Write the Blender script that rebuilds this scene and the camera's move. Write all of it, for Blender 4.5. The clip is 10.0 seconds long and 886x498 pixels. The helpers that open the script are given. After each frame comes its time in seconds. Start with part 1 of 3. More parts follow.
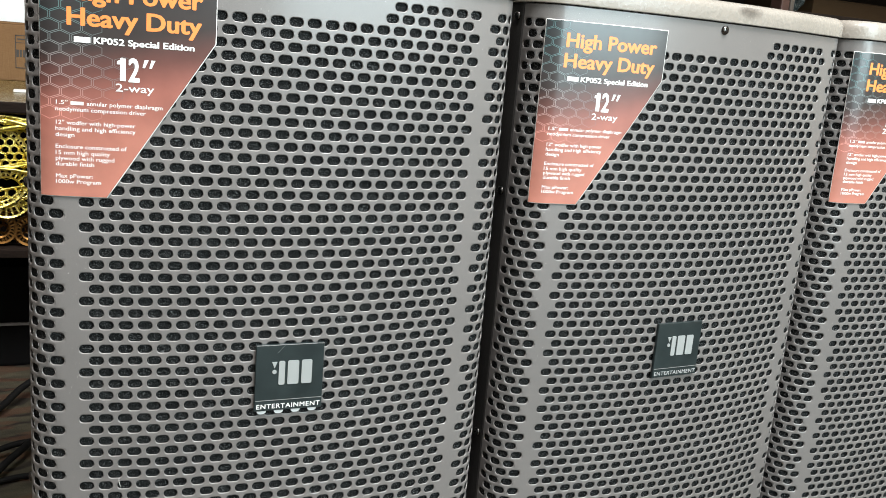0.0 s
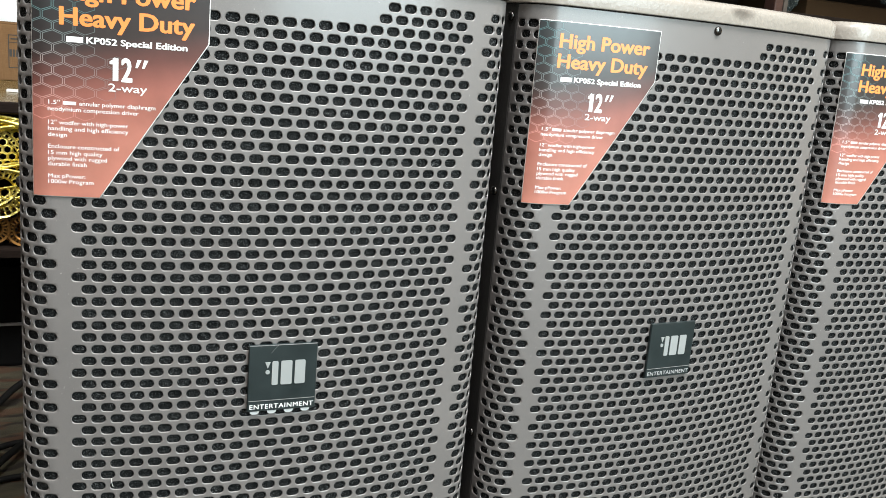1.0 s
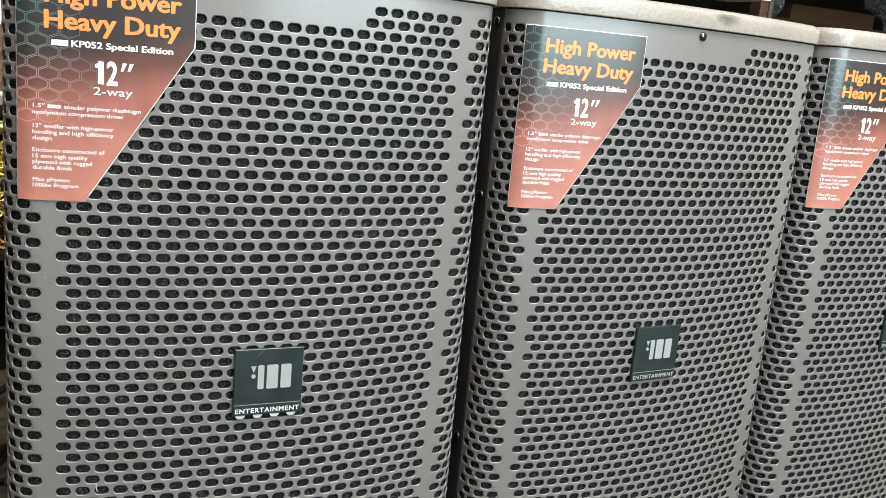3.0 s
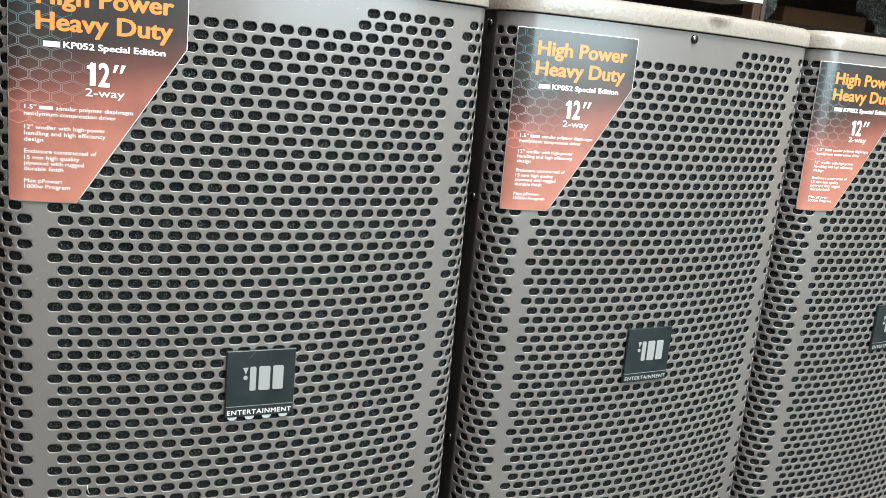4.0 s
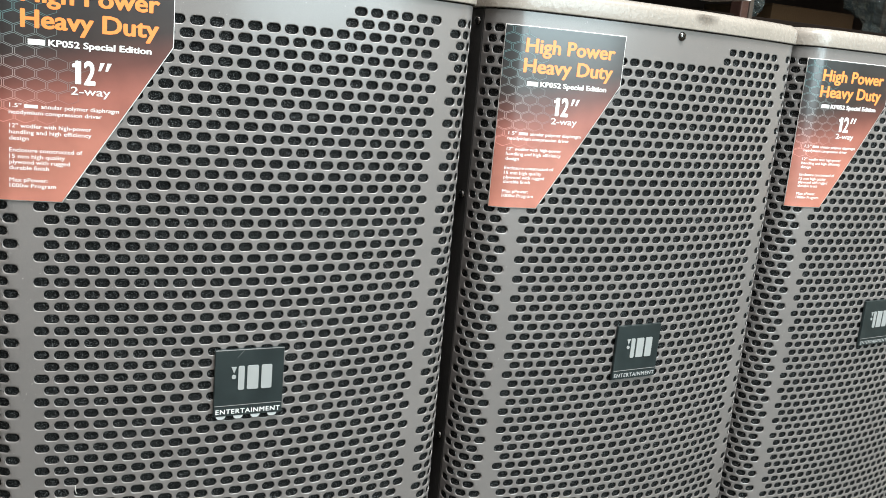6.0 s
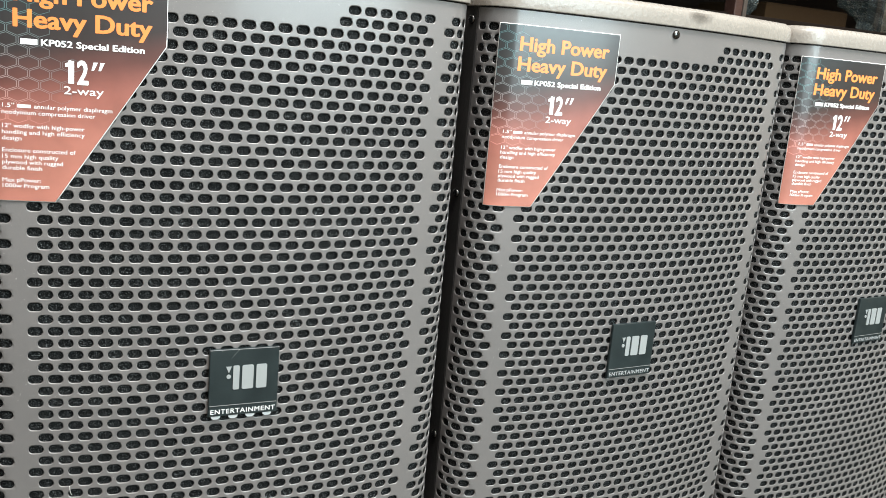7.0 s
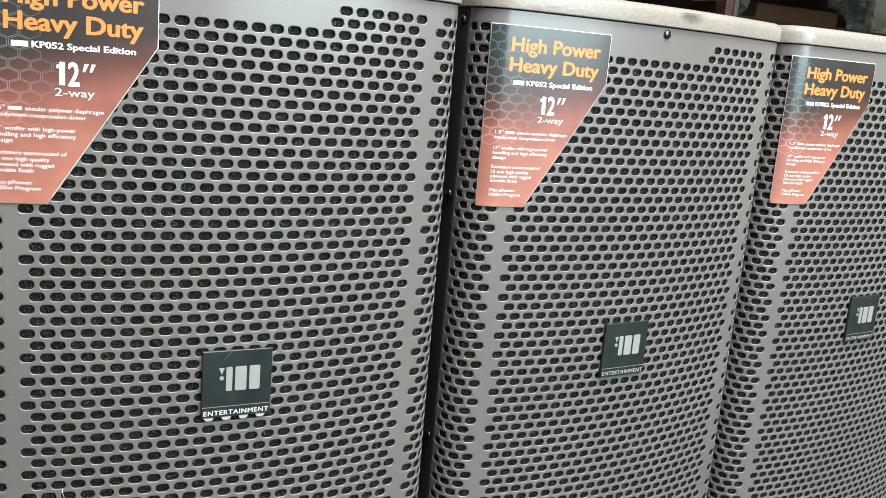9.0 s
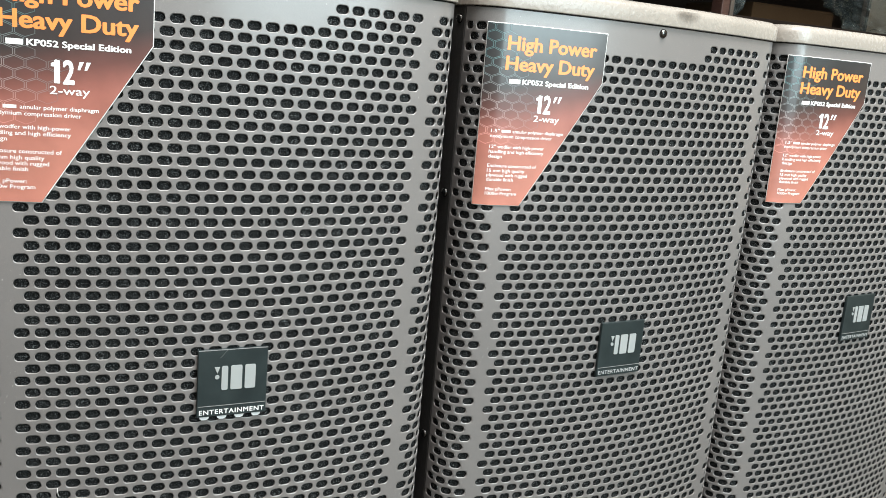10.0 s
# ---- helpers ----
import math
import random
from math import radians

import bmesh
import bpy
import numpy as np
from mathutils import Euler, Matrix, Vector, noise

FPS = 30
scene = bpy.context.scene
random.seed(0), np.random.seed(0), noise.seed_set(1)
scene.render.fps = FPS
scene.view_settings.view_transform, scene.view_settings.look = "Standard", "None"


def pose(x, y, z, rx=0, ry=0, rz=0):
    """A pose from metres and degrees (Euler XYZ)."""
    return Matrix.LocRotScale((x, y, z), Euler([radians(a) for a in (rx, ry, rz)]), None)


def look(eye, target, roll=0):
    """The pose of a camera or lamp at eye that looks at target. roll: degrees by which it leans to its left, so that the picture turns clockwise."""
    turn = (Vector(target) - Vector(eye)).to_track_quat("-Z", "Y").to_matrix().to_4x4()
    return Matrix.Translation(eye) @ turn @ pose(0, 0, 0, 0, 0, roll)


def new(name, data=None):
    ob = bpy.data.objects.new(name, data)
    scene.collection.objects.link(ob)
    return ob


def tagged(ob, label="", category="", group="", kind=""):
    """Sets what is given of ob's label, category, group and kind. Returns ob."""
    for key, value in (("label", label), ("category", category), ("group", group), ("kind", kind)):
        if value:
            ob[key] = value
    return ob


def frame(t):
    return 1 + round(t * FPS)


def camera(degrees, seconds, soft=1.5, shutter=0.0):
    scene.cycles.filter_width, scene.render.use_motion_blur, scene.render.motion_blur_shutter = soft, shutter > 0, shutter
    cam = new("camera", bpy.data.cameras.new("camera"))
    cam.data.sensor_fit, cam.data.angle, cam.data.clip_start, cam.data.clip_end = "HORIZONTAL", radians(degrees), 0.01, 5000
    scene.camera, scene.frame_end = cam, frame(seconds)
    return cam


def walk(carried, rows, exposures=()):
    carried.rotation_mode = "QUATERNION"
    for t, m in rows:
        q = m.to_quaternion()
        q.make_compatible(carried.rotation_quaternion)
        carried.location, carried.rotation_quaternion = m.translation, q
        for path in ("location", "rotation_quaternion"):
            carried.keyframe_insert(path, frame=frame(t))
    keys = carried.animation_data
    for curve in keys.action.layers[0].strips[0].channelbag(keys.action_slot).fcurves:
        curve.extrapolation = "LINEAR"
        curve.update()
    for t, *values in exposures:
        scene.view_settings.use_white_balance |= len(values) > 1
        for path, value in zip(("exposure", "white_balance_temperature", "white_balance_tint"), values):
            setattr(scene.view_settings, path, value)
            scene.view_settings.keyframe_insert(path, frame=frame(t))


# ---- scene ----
P = 0.0137            # pitch of the slots along the grille sheet; all grille sizes follow from it
ROW = 0.67134         # height of a row of slots, in pitches
TOP = 0.6347          # height of the uppermost row of slots over the floor
cam = camera(52.44, 10.0, soft=0.8)
ROWS = [
    (0.0, -12.082, -48.674, -1.919, -22.710, -12.723, -4.836),
    (0.5, -12.020, -48.690, -1.912, -22.854, -12.732, -4.844),
    (1.0, -12.022, -48.734, -1.904, -23.039, -12.680, -4.925),
    (1.5, -12.028, -48.750, -1.881, -23.299, -12.613, -5.003),
    (2.0, -12.002, -48.761, -1.890, -23.487, -12.564, -5.055),
    (2.5, -11.998, -48.748, -1.865, -23.640, -12.490, -5.092),
    (4.0, -11.958, -48.911, -1.773, -24.212, -12.305, -5.282),
    (4.5, -11.895, -48.912, -1.751, -24.395, -12.410, -5.348),
    (5.0, -11.918, -48.941, -1.746, -24.593, -12.307, -5.329),
    (5.5, -11.880, -48.914, -1.759, -24.699, -12.345, -5.255),
    (7.0, -11.786, -48.905, -1.784, -25.181, -12.415, -5.077),
    (7.5, -11.793, -48.922, -1.816, -25.275, -12.395, -5.000),
    (8.0, -11.732, -48.928, -1.850, -25.396, -12.406, -4.935),
    (8.5, -11.773, -48.965, -1.848, -25.516, -12.341, -4.873),
    (9.0, -11.762, -48.967, -1.854, -25.652, -12.267, -4.889),
    (9.5, -11.758, -48.937, -1.842, -25.780, -12.279, -4.943),
    (10.0, -11.746, -48.932, -1.880, -25.900, -12.301, -4.973),
]
walk(cam, [(t, pose(P * x, P * y, TOP + P * z, 90 + pitch, roll, yaw)) for t, x, y, z, yaw, pitch, roll in ROWS],
     [(0.0, 0.0, 6500, 10), (10.0, 0.0, 6500, 10)])

# ---- light: a wide shop window behind the camera and an added ceiling panel, both unseen ----
world = bpy.data.worlds.new("sky")
scene.world = world
world.use_nodes = True
sky = world.node_tree.nodes.new("ShaderNodeTexSky")
sky.sky_type, sky.sun_disc = "NISHITA", False
sky.sun_elevation, sky.sun_rotation = radians(50), radians(200)
world.node_tree.nodes["Background"].inputs[1].default_value = 0.08
world.node_tree.links.new(sky.outputs[0], world.node_tree.nodes["Background"].inputs[0])


def area_lamp(name, m, sx, sy, watts, colour):
    lamp = bpy.data.lights.new(name, "AREA")
    lamp.shape, lamp.size, lamp.size_y, lamp.energy, lamp.color = "RECTANGLE", sx, sy, watts, colour
    ob = new(name, lamp)
    ob.matrix_world = m
    return ob


area_lamp("shopfront_daylight", look((0.92, -1.74, 1.45), (0.92, 0.0, 1.45)), 1.2, 1.6, 64, (0.77, 0.96, 1.0))
area_lamp("added_overhead_light", pose(0.45, -0.95, 2.655), 2.4, 0.9, 149, (1.0, 0.98, 0.96))


# ---- materials ----
def material(name, colour=(0.5, 0.5, 0.5), rough=0.5, metal=0.0):
    m = bpy.data.materials.new(name)
    m.use_nodes = True
    b = m.node_tree.nodes["Principled BSDF"]
    b.inputs["Base Color"].default_value = (*colour, 1)
    b.inputs["Roughness"].default_value = rough
    b.inputs["Metallic"].default_value = metal
    return m


class Tree:
    """Short hand for the nodes of one material."""

    def __init__(self, m):
        self.m, self.t = m, m.node_tree
        self.b = self.t.nodes["Principled BSDF"]
        self.co = self.t.nodes.new("ShaderNodeTexCoord")

    def link(self, a, b):
        self.t.links.new(a, b)

    def noise(self, scale, detail=4.0, coords="Object", rough=0.55, stretch=None):
        n = self.t.nodes.new("ShaderNodeTexNoise")
        n.inputs["Scale"].default_value, n.inputs["Detail"].default_value = scale, detail
        n.inputs["Roughness"].default_value = rough
        src = self.co.outputs[coords]
        if stretch:
            mp = self.t.nodes.new("ShaderNodeMapping")
            mp.inputs["Scale"].default_value = stretch
            self.link(src, mp.inputs["Vector"])
            src = mp.outputs[0]
        self.link(src, n.inputs["Vector"])
        return n.outputs["Fac"]

    def voronoi(self, scale, coords="Object", feature="F1"):
        n = self.t.nodes.new("ShaderNodeTexVoronoi")
        n.feature = feature
        n.inputs["Scale"].default_value = scale
        self.link(self.co.outputs[coords], n.inputs["Vector"])
        return n

    def ramp(self, fac, stops):
        n = self.t.nodes.new("ShaderNodeValToRGB")
        while len(n.color_ramp.elements) < len(stops):
            n.color_ramp.elements.new(0.5)
        for e, (pos, c) in zip(n.color_ramp.elements, stops):
            e.position, e.color = pos, (*c, 1) if len(c) == 3 else c
        self.link(fac, n.inputs["Fac"])
        return n.outputs["Color"]

    def mix(self, fac, a, b, mode="MIX"):
        n = self.t.nodes.new("ShaderNodeMix")
        n.data_type, n.blend_type = "RGBA", mode
        for k, v in ((0, fac), (6, a), (7, b)):
            if isinstance(v, (int, float)):
                n.inputs[k].default_value = v
            elif isinstance(v, tuple):
                n.inputs[k].default_value = (*v, 1)
            else:
                self.link(v, n.inputs[k])
        return n.outputs[2]

    def base(self, out):
        self.link(out, self.b.inputs["Base Color"])

    def rough(self, fac, lo, hi):
        n = self.t.nodes.new("ShaderNodeMapRange")
        n.inputs["To Min"].default_value, n.inputs["To Max"].default_value = lo, hi
        self.link(fac, n.inputs["Value"])
        self.link(n.outputs[0], self.b.inputs["Roughness"])

    def bump(self, height, distance, strength=1.0):
        n = self.t.nodes.new("ShaderNodeBump")
        n.inputs["Strength"].default_value, n.inputs["Distance"].default_value = strength, distance
        if self.b.inputs["Normal"].is_linked:
            self.link(self.b.inputs["Normal"].links[0].from_socket, n.inputs["Normal"])
        self.link(height, n.inputs["Height"])
        self.link(n.outputs[0], self.b.inputs["Normal"])


def grille_paint():
    m = material("taupe_powder_coat", (0.2, 0.18, 0.165), 0.42, 0.0)
    t = Tree(m)
    big, fine = t.noise(9, 4), t.noise(1400, 2)
    c = t.ramp(big, [(0.3, (0.1525, 0.1435, 0.1385)), (0.7, (0.1815, 0.1705, 0.1645))])
    t.base(t.mix(0.12, c, t.ramp(fine, [(0.35, (0.052, 0.047, 0.045)), (0.65, (0.228, 0.209, 0.199))])))
    dust = t.ramp(t.noise(520, 1), [(0.74, (0, 0, 0)), (0.8, (0.6, 0.6, 0.6))])
    t.base(t.mix(dust, t.b.inputs["Base Color"].links[0].from_socket, (0.42, 0.4, 0.38)))
    t.rough(t.noise(60, 5), 0.3, 0.42)
    t.bump(fine, 0.00008, 0.5)
    t.b.inputs["Coat Weight"].default_value, t.b.inputs["Coat Roughness"].default_value = 0.5, 0.17
    return m


def textured_paint():
    m = material("warm_grey_textured_paint", (0.5, 0.46, 0.42), 0.4)
    t = Tree(m)
    grain = t.noise(230, 2, rough=0.45)
    t.base(t.ramp(t.noise(14, 4), [(0.3, (0.266, 0.238, 0.207)), (0.7, (0.31, 0.277, 0.243))]))
    t.rough(grain, 0.2, 0.34)
    worn = t.ramp(t.noise(5, 2), [(0.42, (0.15, 0.15, 0.15)), (0.6, (1, 1, 1))])
    pebble = t.ramp(grain, [(0.42, (0, 0, 0)), (0.66, (1, 1, 1))])
    t.bump(t.mix(1.0, pebble, worn, "MULTIPLY"), 0.0006, 0.3)
    return m


def foam():
    m = material("black_speckled_foam", (0.02, 0.02, 0.02), 0.7)
    t = Tree(m)
    grains = t.ramp(t.noise(1250, 2, rough=0.5), [(0.54, (0, 0, 0)), (0.62, (0.3, 0.3, 0.3)), (0.72, (1, 1, 1))])
    patches = t.ramp(t.noise(55, 3), [(0.35, (0.45, 0.45, 0.45)), (0.68, (1, 1, 1))])
    cloud = t.ramp(t.noise(70, 3), [(0.3, (0.003, 0.0034, 0.0036)), (0.7, (0.009, 0.0097, 0.0099))])
    t.base(t.mix(t.mix(1.0, grains, patches, "MULTIPLY"), cloud, (0.25, 0.262, 0.265)))
    t.b.inputs["Specular IOR Level"].default_value = 0.15
    t.rough(t.noise(300, 2), 0.7, 0.95)
    t.bump(t.noise(700, 3), 0.0012, 0.9)
    return m


def dark_board():
    m = material("black_cabinet_paint", (0.03, 0.028, 0.027), 0.6)
    t = Tree(m)
    t.base(t.ramp(t.noise(12, 4), [(0.3, (0.02, 0.019, 0.018)), (0.7, (0.04, 0.037, 0.035))]))
    t.bump(t.noise(300, 3), 0.0006, 0.7)
    return m


def print_face():
    """The printed card: charcoal above, through a dark red, to brick red below."""
    m = material("printed_gloss_card", (0.3, 0.1, 0.08), 0.3)
    t = Tree(m)
    sep = t.t.nodes.new("ShaderNodeSeparateXYZ")
    t.link(t.co.outputs["UV"], sep.inputs[0])
    slant = t.t.nodes.new("ShaderNodeMath")
    slant.operation, slant.inputs[1].default_value, slant.inputs[2].default_value = "MULTIPLY_ADD", -0.16, 0.05
    t.link(sep.outputs["X"], slant.inputs[0])
    lean = t.t.nodes.new("ShaderNodeMath")
    t.link(sep.outputs["Y"], lean.inputs[0])
    t.link(slant.outputs[0], lean.inputs[1])
    down = t.ramp(lean.outputs[0], [(0.0, (0.46, 0.178, 0.13)), (0.22, (0.43, 0.166, 0.122)), (0.42, (0.34, 0.12, 0.091)),
                                    (0.56, (0.12, 0.045, 0.037)), (0.68, (0.034, 0.026, 0.025)), (1.0, (0.024, 0.03, 0.033))])
    wisps = t.ramp(t.noise(30, 5), [(0.3, (0.8, 0.8, 0.8)), (0.7, (1.1, 1.1, 1.1))])
    t.base(t.mix(1.0, down, wisps, "MULTIPLY"))
    t.rough(t.noise(25, 3), 0.28, 0.4)
    t.b.inputs["Coat Weight"].default_value = 0.7
    t.b.inputs["Coat Roughness"].default_value = 0.18
    return m


def print_lines():
    """Fine printed hexagon lines: teal above, grey in the middle, pink below."""
    m = material("printed_hexagon_ink", (0.3, 0.3, 0.3), 0.3)
    t = Tree(m)
    sep = t.t.nodes.new("ShaderNodeSeparateXYZ")
    t.link(t.co.outputs["UV"], sep.inputs[0])
    down = t.ramp(sep.outputs["Y"], [(0.38, (0.68, 0.29, 0.24)), (0.52, (0.38, 0.28, 0.265)), (0.68, (0.2, 0.215, 0.215)), (0.82, (0.11, 0.2, 0.205)), (1.0, (0.09, 0.16, 0.165))])
    away = t.ramp(sep.outputs["X"], [(0.08, (1, 1, 1)), (0.5, (0.45, 0.4, 0.4))])
    t.base(t.mix(1.0, down, away, "MULTIPLY"))
    return m


def brown_patch():
    """A soft-edged dark brown patch with an uneven outline."""
    m = material("soft_brown_patch", (0.06, 0.045, 0.03), 0.6)
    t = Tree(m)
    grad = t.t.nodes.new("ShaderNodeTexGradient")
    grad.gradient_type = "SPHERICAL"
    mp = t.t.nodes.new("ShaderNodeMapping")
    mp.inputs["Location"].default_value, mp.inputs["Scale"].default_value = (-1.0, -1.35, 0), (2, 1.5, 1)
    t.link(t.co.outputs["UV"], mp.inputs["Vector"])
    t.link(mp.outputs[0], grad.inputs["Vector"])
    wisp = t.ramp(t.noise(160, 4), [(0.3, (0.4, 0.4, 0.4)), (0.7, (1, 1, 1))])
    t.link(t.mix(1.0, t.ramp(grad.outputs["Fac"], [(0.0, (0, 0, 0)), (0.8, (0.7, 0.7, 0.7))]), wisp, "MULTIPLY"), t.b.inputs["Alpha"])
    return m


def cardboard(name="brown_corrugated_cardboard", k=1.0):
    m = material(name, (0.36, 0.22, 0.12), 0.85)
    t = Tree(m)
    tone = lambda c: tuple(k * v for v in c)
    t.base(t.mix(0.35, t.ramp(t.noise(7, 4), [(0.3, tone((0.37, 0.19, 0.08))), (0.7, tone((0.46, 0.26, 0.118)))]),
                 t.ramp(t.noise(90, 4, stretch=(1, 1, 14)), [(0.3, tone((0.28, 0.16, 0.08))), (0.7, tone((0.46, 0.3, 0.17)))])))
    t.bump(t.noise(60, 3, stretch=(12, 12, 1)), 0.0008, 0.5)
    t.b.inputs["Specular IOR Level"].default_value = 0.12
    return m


def wood(name, dark, light, rough=0.5):
    m = material(name, light, rough)
    t = Tree(m)
    t.base(t.mix(0.5, t.ramp(t.noise(5, 5, stretch=(1, 9, 9)), [(0.3, dark), (0.7, light)]),
                 t.ramp(t.noise(60, 4, stretch=(1, 14, 14)), [(0.35, dark), (0.65, light)])))
    t.rough(t.noise(30, 3), rough - 0.1, rough + 0.1)
    t.bump(t.noise(80, 3, stretch=(1, 12, 12)), 0.0004, 0.5)
    return m


def carpet():
    m = material("patterned_floor_mat", (0.3, 0.22, 0.15), 0.8)
    t = Tree(m)
    veins = t.t.nodes.new("ShaderNodeTexWave")
    veins.bands_direction = "Y"
    veins.inputs["Scale"].default_value, veins.inputs["Distortion"].default_value = 6.5, 9.0
    veins.inputs["Detail"].default_value, veins.inputs["Detail Scale"].default_value = 2.0, 1.3
    t.link(t.co.outputs["Object"], veins.inputs["Vector"])
    ground = t.ramp(t.noise(14, 5, stretch=(1, 2.5, 1)), [(0.3, (0.022, 0.019, 0.011)), (0.7, (0.07, 0.061, 0.037))])
    lines = t.ramp(veins.outputs["Fac"], [(0.0, (1, 1, 1)), (0.1, (0.7, 0.7, 0.7)), (0.22, (0, 0, 0))])
    c = t.mix(lines, ground, (0.012, 0.008, 0.005))
    red = t.ramp(t.noise(9, 3, stretch=(1, 3.5, 1)), [(0.52, (0, 0, 0)), (0.58, (1, 1, 1))])
    t.base(t.mix(t.mix(0.4, red, (0, 0, 0)), c, (0.075, 0.03, 0.014)))
    t.bump(t.noise(500, 3), 0.001, 0.6)
    return m


def plaster(name, colour):
    m = material(name, colour, 0.85)
    t = Tree(m)
    lo = tuple(0.88 * v for v in colour)
    t.base(t.ramp(t.noise(2.5, 5), [(0.3, lo), (0.7, colour)]))
    t.bump(t.noise(90, 4), 0.001, 0.4)
    return m


def gold():
    m = material("polished_gold_metal", (0.85, 0.58, 0.12), 0.22, 1.0)
    t = Tree(m)
    t.base(t.ramp(t.noise(45, 3), [(0.3, (0.86, 0.68, 0.09)), (0.7, (1.0, 0.9, 0.34))]))
    t.rough(t.noise(30, 3), 0.16, 0.45)
    t.bump(t.noise(160, 3), 0.003, 0.7)
    return m


def film_plastic():
    m = material("clear_crumpled_plastic", (0.13, 0.16, 0.16), 0.1)
    t = Tree(m)
    t.b.inputs["Transmission Weight"].default_value = 0.35
    t.b.inputs["Alpha"].default_value = 0.36
    t.bump(t.noise(30, 3, stretch=(1, 1, 2.2)), 0.012, 1.0)
    return m


GRILLE, PAINT, FOAM, BLACK = grille_paint(), textured_paint(), foam(), dark_board()
CARD, HEX = print_face(), print_lines()
WHITE_INK = material("white_printing_ink", (0.86, 0.86, 0.84), 0.35)
ORANGE_INK = material("orange_printing_ink", (0.88, 0.275, 0.075), 0.35)
DULL_INK = material("grey_printing_ink", (0.4, 0.41, 0.41), 0.45)
PAPER = material("white_card_edge", (0.82, 0.81, 0.79), 0.6)
BADGE = material("black_badge_plastic", (0.017, 0.022, 0.024), 0.34)
_t = Tree(BADGE)
_t.base(_t.ramp(_t.noise(40, 4), [(0.3, (0.012, 0.019, 0.02)), (0.7, (0.022, 0.032, 0.033))]))
_t.rough(_t.noise(150, 4), 0.26, 0.46)
SILVER = material("brushed_silver", (0.5, 0.53, 0.53), 0.3, 0.45)
SHEEN_WHITE = material("painted_white_sheen", (0.85, 0.86, 0.86), 0.25)
CHROME = material("dark_chrome_screw", (0.13, 0.125, 0.12), 0.22, 1.0)
RUBBER = material("black_rubber", (0.004, 0.004, 0.004), 0.75)
RUBBER.node_tree.nodes["Principled BSDF"].inputs["Specular IOR Level"].default_value = 0.2
BOX, SHELF_WOOD = cardboard(k=0.5), wood("tan_shelf_board", (0.12, 0.085, 0.03), (0.2, 0.145, 0.055), 0.24)
DARK_WOOD = wood("dark_stained_wood", (0.008, 0.0055, 0.004), (0.022, 0.014, 0.011), 0.85)
DARK_WOOD.node_tree.nodes["Principled BSDF"].inputs["Specular IOR Level"].default_value = 0.15
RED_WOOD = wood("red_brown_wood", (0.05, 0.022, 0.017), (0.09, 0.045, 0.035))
PALE_WOOD = wood("worn_pale_wood", (0.06, 0.046, 0.037), (0.1, 0.08, 0.066), 0.7)
FLOOR, WALL, CEIL = carpet(), plaster("cream_wall_paint", (0.58, 0.55, 0.52)), plaster("white_ceiling_paint", (0.75, 0.74, 0.72))
# tan of the unseen wall and pier, chosen to warm the grilles' reflections
TAN_BOUNCE = plaster("tan_bounce_wall", (0.66, 0.54, 0.4))
GOLD, PLASTIC = gold(), film_plastic()
DARK_GEAR = material("shade_dark_casing", (0.004, 0.0042, 0.0045), 0.85)
DARK_GEAR.node_tree.nodes["Principled BSDF"].inputs["Specular IOR Level"].default_value = 0.12
WHITE_CASE = plaster("white_plastic_wrap", (0.86, 0.88, 0.88))
GREY_EDGE = material("worn_metal_edge", (0.3, 0.3, 0.29), 0.5, 0.4)


# ---- building helpers ----
def link_mesh(name, verts, faces, mat, parent=None, label="", uv=None, smooth=False):
    me = bpy.data.meshes.new(name)
    me.from_pydata([tuple(v) for v in verts], [], faces)
    me.validate()
    if uv is not None:
        layer = me.uv_layers.new(name="print")
        for loop in me.loops:
            layer.data[loop.index].uv = uv[loop.vertex_index]
    for poly in me.polygons:
        poly.use_smooth = smooth
    me.materials.append(mat)
    ob = new(name, me)
    ob.parent = parent
    if label:
        tagged(ob, label)
    return ob


def part(name, bm, mat, parent=None, label="", smooth=False):
    me = bpy.data.meshes.new(name)
    bm.to_mesh(me)
    bm.free()
    for poly in me.polygons:
        poly.use_smooth = smooth
    me.materials.append(mat)
    ob = new(name, me)
    ob.parent = parent
    if label:
        tagged(ob, label)
    return ob


def box(bm, x0, x1, y0, y1, z0, z1, bevel=0.0, segs=2):
    made = bmesh.ops.create_cube(bm, size=1.0)["verts"]
    for v in made:
        v.co = Vector((x0 + (v.co.x + 0.5) * (x1 - x0), y0 + (v.co.y + 0.5) * (y1 - y0), z0 + (v.co.z + 0.5) * (z1 - z0)))
    if bevel:
        edges = list({e for v in made for e in v.link_edges})
        bmesh.ops.bevel(bm, geom=edges, offset=bevel, segments=segs, profile=0.6, affect="EDGES")
    return bm


def boxed(name, dims, mat, parent=None, label="", bevel=0.0):
    return part(name, box(bmesh.new(), *dims, bevel=bevel), mat, parent, label)


